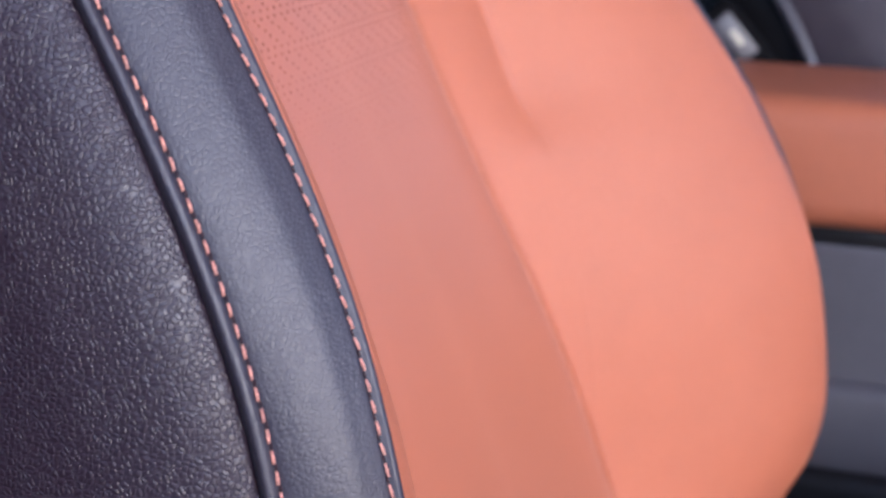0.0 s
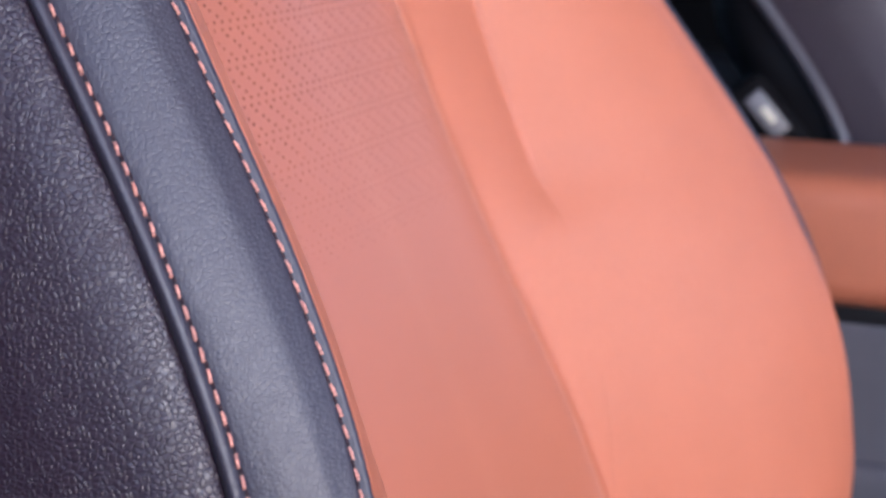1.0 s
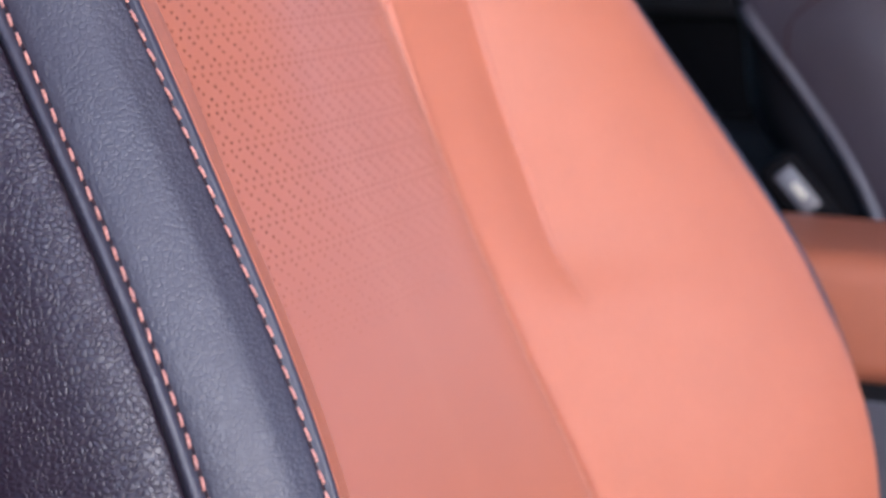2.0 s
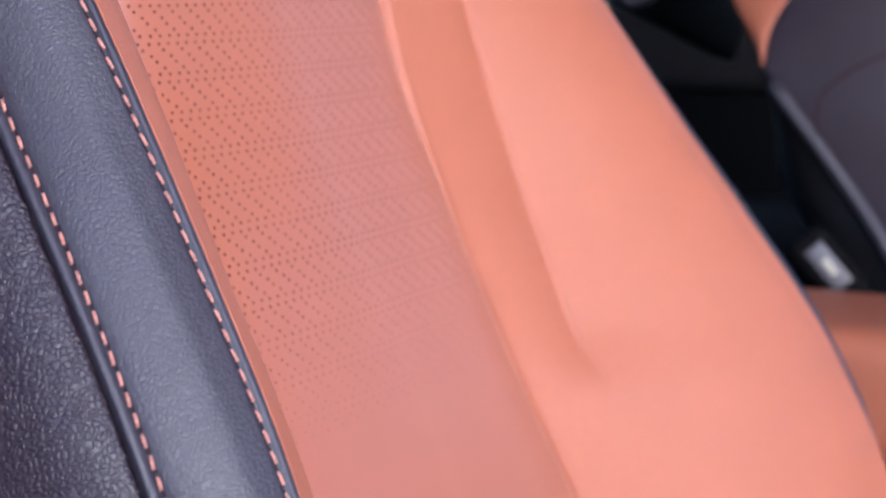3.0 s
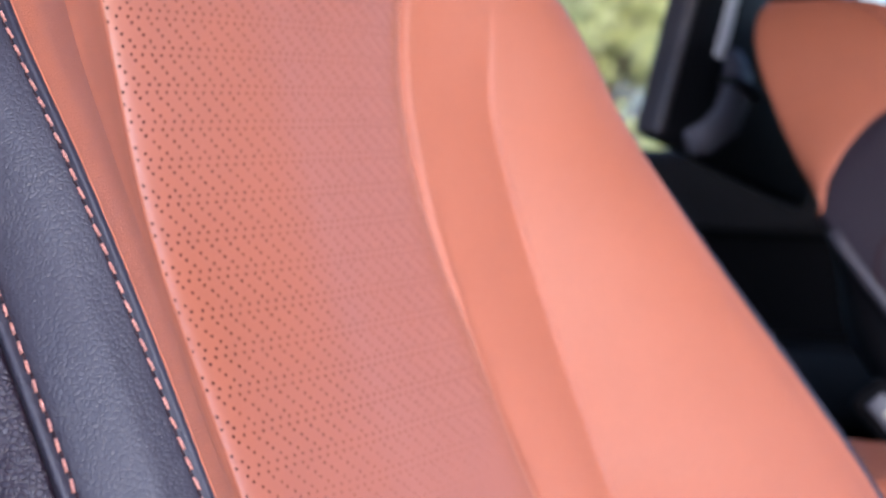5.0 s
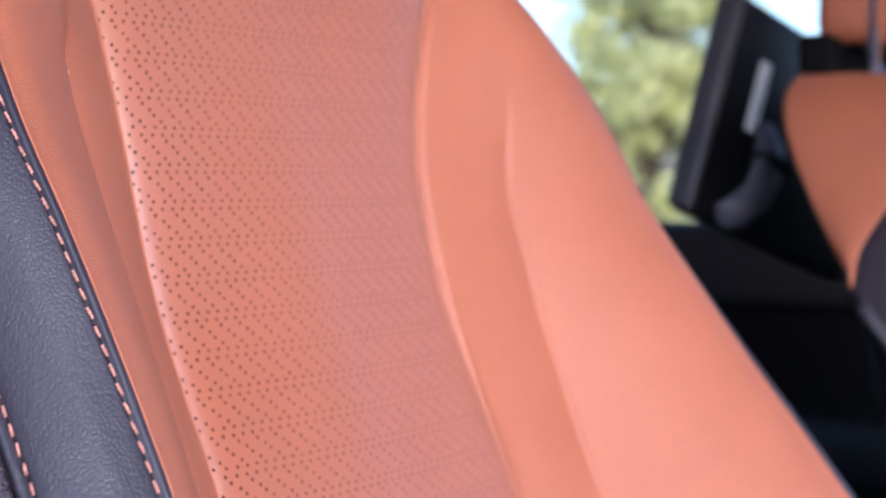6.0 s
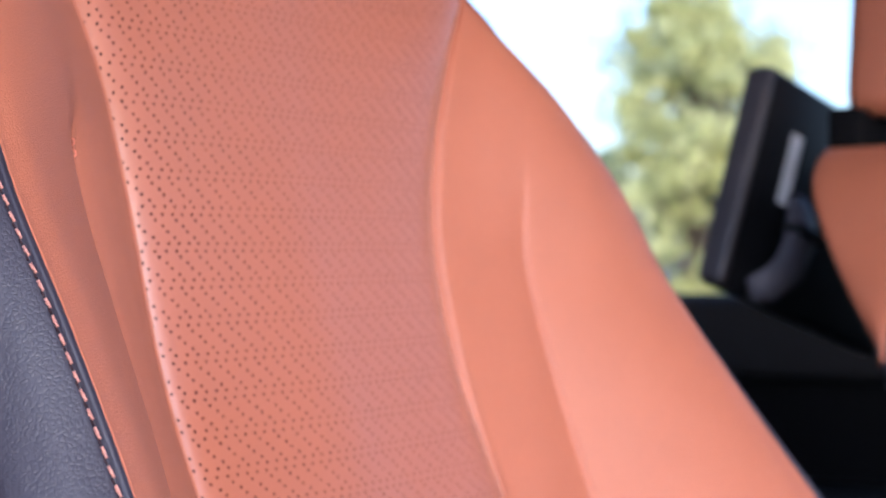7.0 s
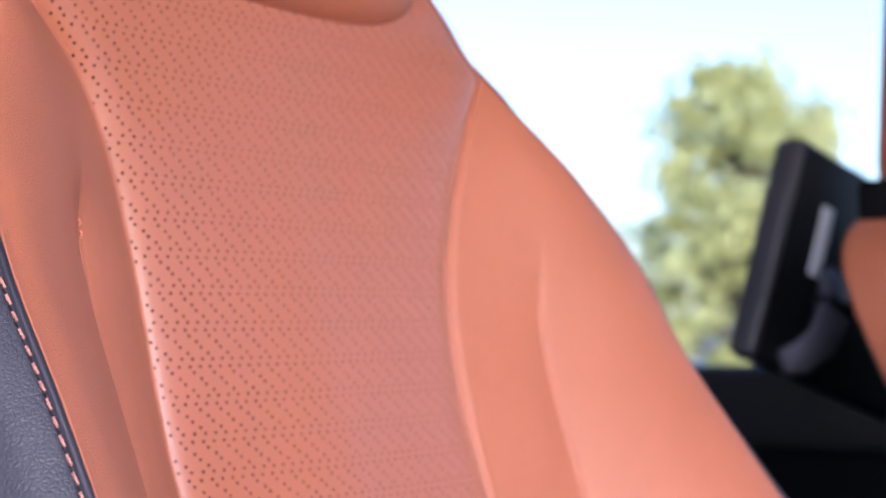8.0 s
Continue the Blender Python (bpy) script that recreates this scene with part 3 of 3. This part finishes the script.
for y, z in spline([(.318, 1.168), (.3372, 1.1616), (.3517, 1.1546), (.364, 1.1463), (.3775, 1.1338), (.381, 1.1188), (.379, 1.10)], 4):
    section = spline(panel_line(z, -1), 5)
    seam_line.append((XC - float(np.interp(y, section[:, 1], section[:, 0])), y, z))
# raised dark tube in place of the seam's groove
part("panel_seam", tube(seam_line, 0.0012, 8), DARK_GAP, far_seat, "dark sewn seam across the side panel")
SHAPE["forward"], SHAPE["rake"] = 0.0, 0.0
far_seat.matrix_basis = pose(0.87, -0.101, -0.124)

# ---- centre console with armrest ----
console = tagged(new("centre_console"), "dark grey plastic centre console between the seats", "console")
part("body", box(1.030, 1.145, -0.9, 0.42, 0.36, 0.788, 0.008), GREY_PLASTIC, console)
part("side_ledge", box(1.018, 1.05, -0.9, 0.40, 0.631, 0.695, 0.010), GREY_PLASTIC, console, "grey plastic side ledge")
part("lower_ledge", box(1.008, 1.05, -0.9, 0.40, 0.36, 0.636, 0.012), PLASTIC, console)
part("armrest_lid", box(1.016, 1.162, -0.35, 0.46, 0.796, 0.880, 0.020, 7), ORANGE, console, "padded orange leather armrest lid")
part("lid_base", box(1.032, 1.150, -0.34, 0.44, 0.782, 0.798, 0.003), GLOSS, console, "black plastic lid base")

# ---- belt buckle beside the far seat ----
buckle = tagged(new("belt_buckle"), "black seat belt buckle with a pale release button", "seat belt buckle")
tilt = Matrix.Translation((1.185, 0.262, 0.888)) @ Euler((radians(-40), radians(8), radians(20))).to_matrix().to_4x4()
housing = part("housing", box(-.012, .012, -.016, .016, -.045, .030, 0.009, 5), MATT, buckle)
part("button", box(-.0138, -.0112, -.0075, .0075, -.016, .020, 0.0011), RIM_GREY, housing, "dark grey release button")
part("mark", box(-.0148, -.0136, -.0021, .0021, -.005, .008, 0.0005), CREAM, housing, "cream mark on the button")
part("stalk", tube([(0, 0, -.04), (0, -.02, -.12), (0, -.10, -.22), (0, -.16, -.40)], [.011, .010, .010, .010], 10, 0.6), PLASTIC, buckle)
buckle.matrix_basis = tilt

# ---- monitor on the back of the far seat ----
monitor = tagged(new("rear_monitor"), "black flat monitor behind the far seat, seen from its back", "monitor")
TL, BL, TR = Vector((1.45, 0.4963, 1.2734)), Vector((1.40, 0.5280, 1.0812)), Vector((1.57, 0.465, 1.235))
down, across = (BL - TL), (TR - TL)
height = down.length
down.normalize()
across = (across - down * across.dot(down)).normalized()
out = down.cross(across)
frame_m = Matrix((across, -down, out)).transposed().to_4x4()
frame_m.translation = TL
W = 0.26
part("casing", box(0, W, -height, 0, -0.011, 0.011, 0.005, 4), GLOSS, monitor, "glossy black casing")
part("rim", box(-0.003, 0.008, -height + .004, -0.004, -0.014, 0.012, 0.003, 3), RIM_GREY, monitor, "dark grey side rim")
part("label", box(0.049, 0.066, -0.110, -0.046, 0.011, 0.0125, 0.0005), WHITE, monitor, "blank white sticker")
part("bracket", tube([(0.078, -0.10, 0.012), (0.077, -0.115, 0.022), (0.074, -0.14, 0.028), (0.066, -0.165, 0.030), (0.050, -0.185, 0.026), (0.036, -0.195, 0.016)], [.015, .020, .021, .020, .017, .012], 10, 0.45), GLOSS_GREY, monitor, "curved glossy grey bracket")
part("joint", box(0.052, 0.102, -0.135, -0.127, 0.020, 0.0405, 0.001), GLOSS, monitor, "black joint across the bracket")
part("arm", tube([(0.09, -0.11, 0.0), (0.16, -0.12, -0.03), (0.24, -0.10, -0.05)], 0.012, 10), PLASTIC, monitor)
clamp = box(1.368, 1.56, 0.384, 0.412, 1.178, 1.226, 0.006)
bmesh.ops.transform(clamp, matrix=frame_m.inverted(), verts=clamp.verts)
part("clamp", clamp, MATT, monitor, "black clamp round the headrest posts")
monitor.matrix_basis = frame_m

# ---- tree outside ----
def tree(label, at_point, height, radius):
    thing = tagged(new("tree"), label, "tree")
    base = Vector(at_point)
    trunk = [base + Vector((math.sin(k * .9) * .05, math.cos(k * .7) * .05, height * .8 * k / 8)) for k in range(9)]
    part("trunk", tube(trunk, [.11 * (1 - .1 * k) for k in range(9)], 9), BARK, thing)
    rng = random.Random(5)
    verts, faces = [], []
    for _ in range(128):
        k = rng.uniform(.03, 1.0)
        wide = radius * (0.16 + 0.80 * math.sqrt(1 - max(0.0, (k - .66) / .34) ** 2)) * rng.uniform(.80, 1.12)
        a, d = rng.uniform(0, 2 * math.pi), math.sqrt(rng.random())
        centre = base + Vector((math.cos(a) * d * wide, math.sin(a) * d * wide, height * k * .96))
        size = rng.uniform(.11, .25) * radius
        for _ in range(60):
            v = Vector((rng.gauss(0, 1), rng.gauss(0, 1), rng.gauss(0, .8)))
            p = centre + v * size * .55
            q = Euler((rng.uniform(-1, 1), rng.uniform(-1, 1), rng.uniform(0, 6.3))).to_matrix()
            s = rng.uniform(.08, .14)
            i = len(verts)
            for x, y, z in ((-s, 0, 0), (0, -s * .45, s * .12), (s, 0, 0), (0, s * .45, s * .12)):
                verts.append(p + q @ Vector((x, y, z)))
            faces.append((i, i + 1, i + 2, i + 3))
        if d > .3:
            limb = [base + Vector((0, 0, height * max(.08, k * .8 - .12))), (base + Vector((0, 0, height * k * .85)) + centre) / 2, centre]
            part("limb", tube(limb, [.035, .022, .01], 6), BARK, thing)
    me = bpy.data.meshes.new("crown")
    me.from_pydata(verts, [], faces)
    me.materials.append(LEAF)
    crown = new("crown", me)
    crown.parent = thing
    tagged(crown, "loose yellow-green leaves", kind="stuff")
    return thing


tree("slender leafy yellow-green tree standing outside the car", (18.7, 7.84, 0), 4.15, 1.33)
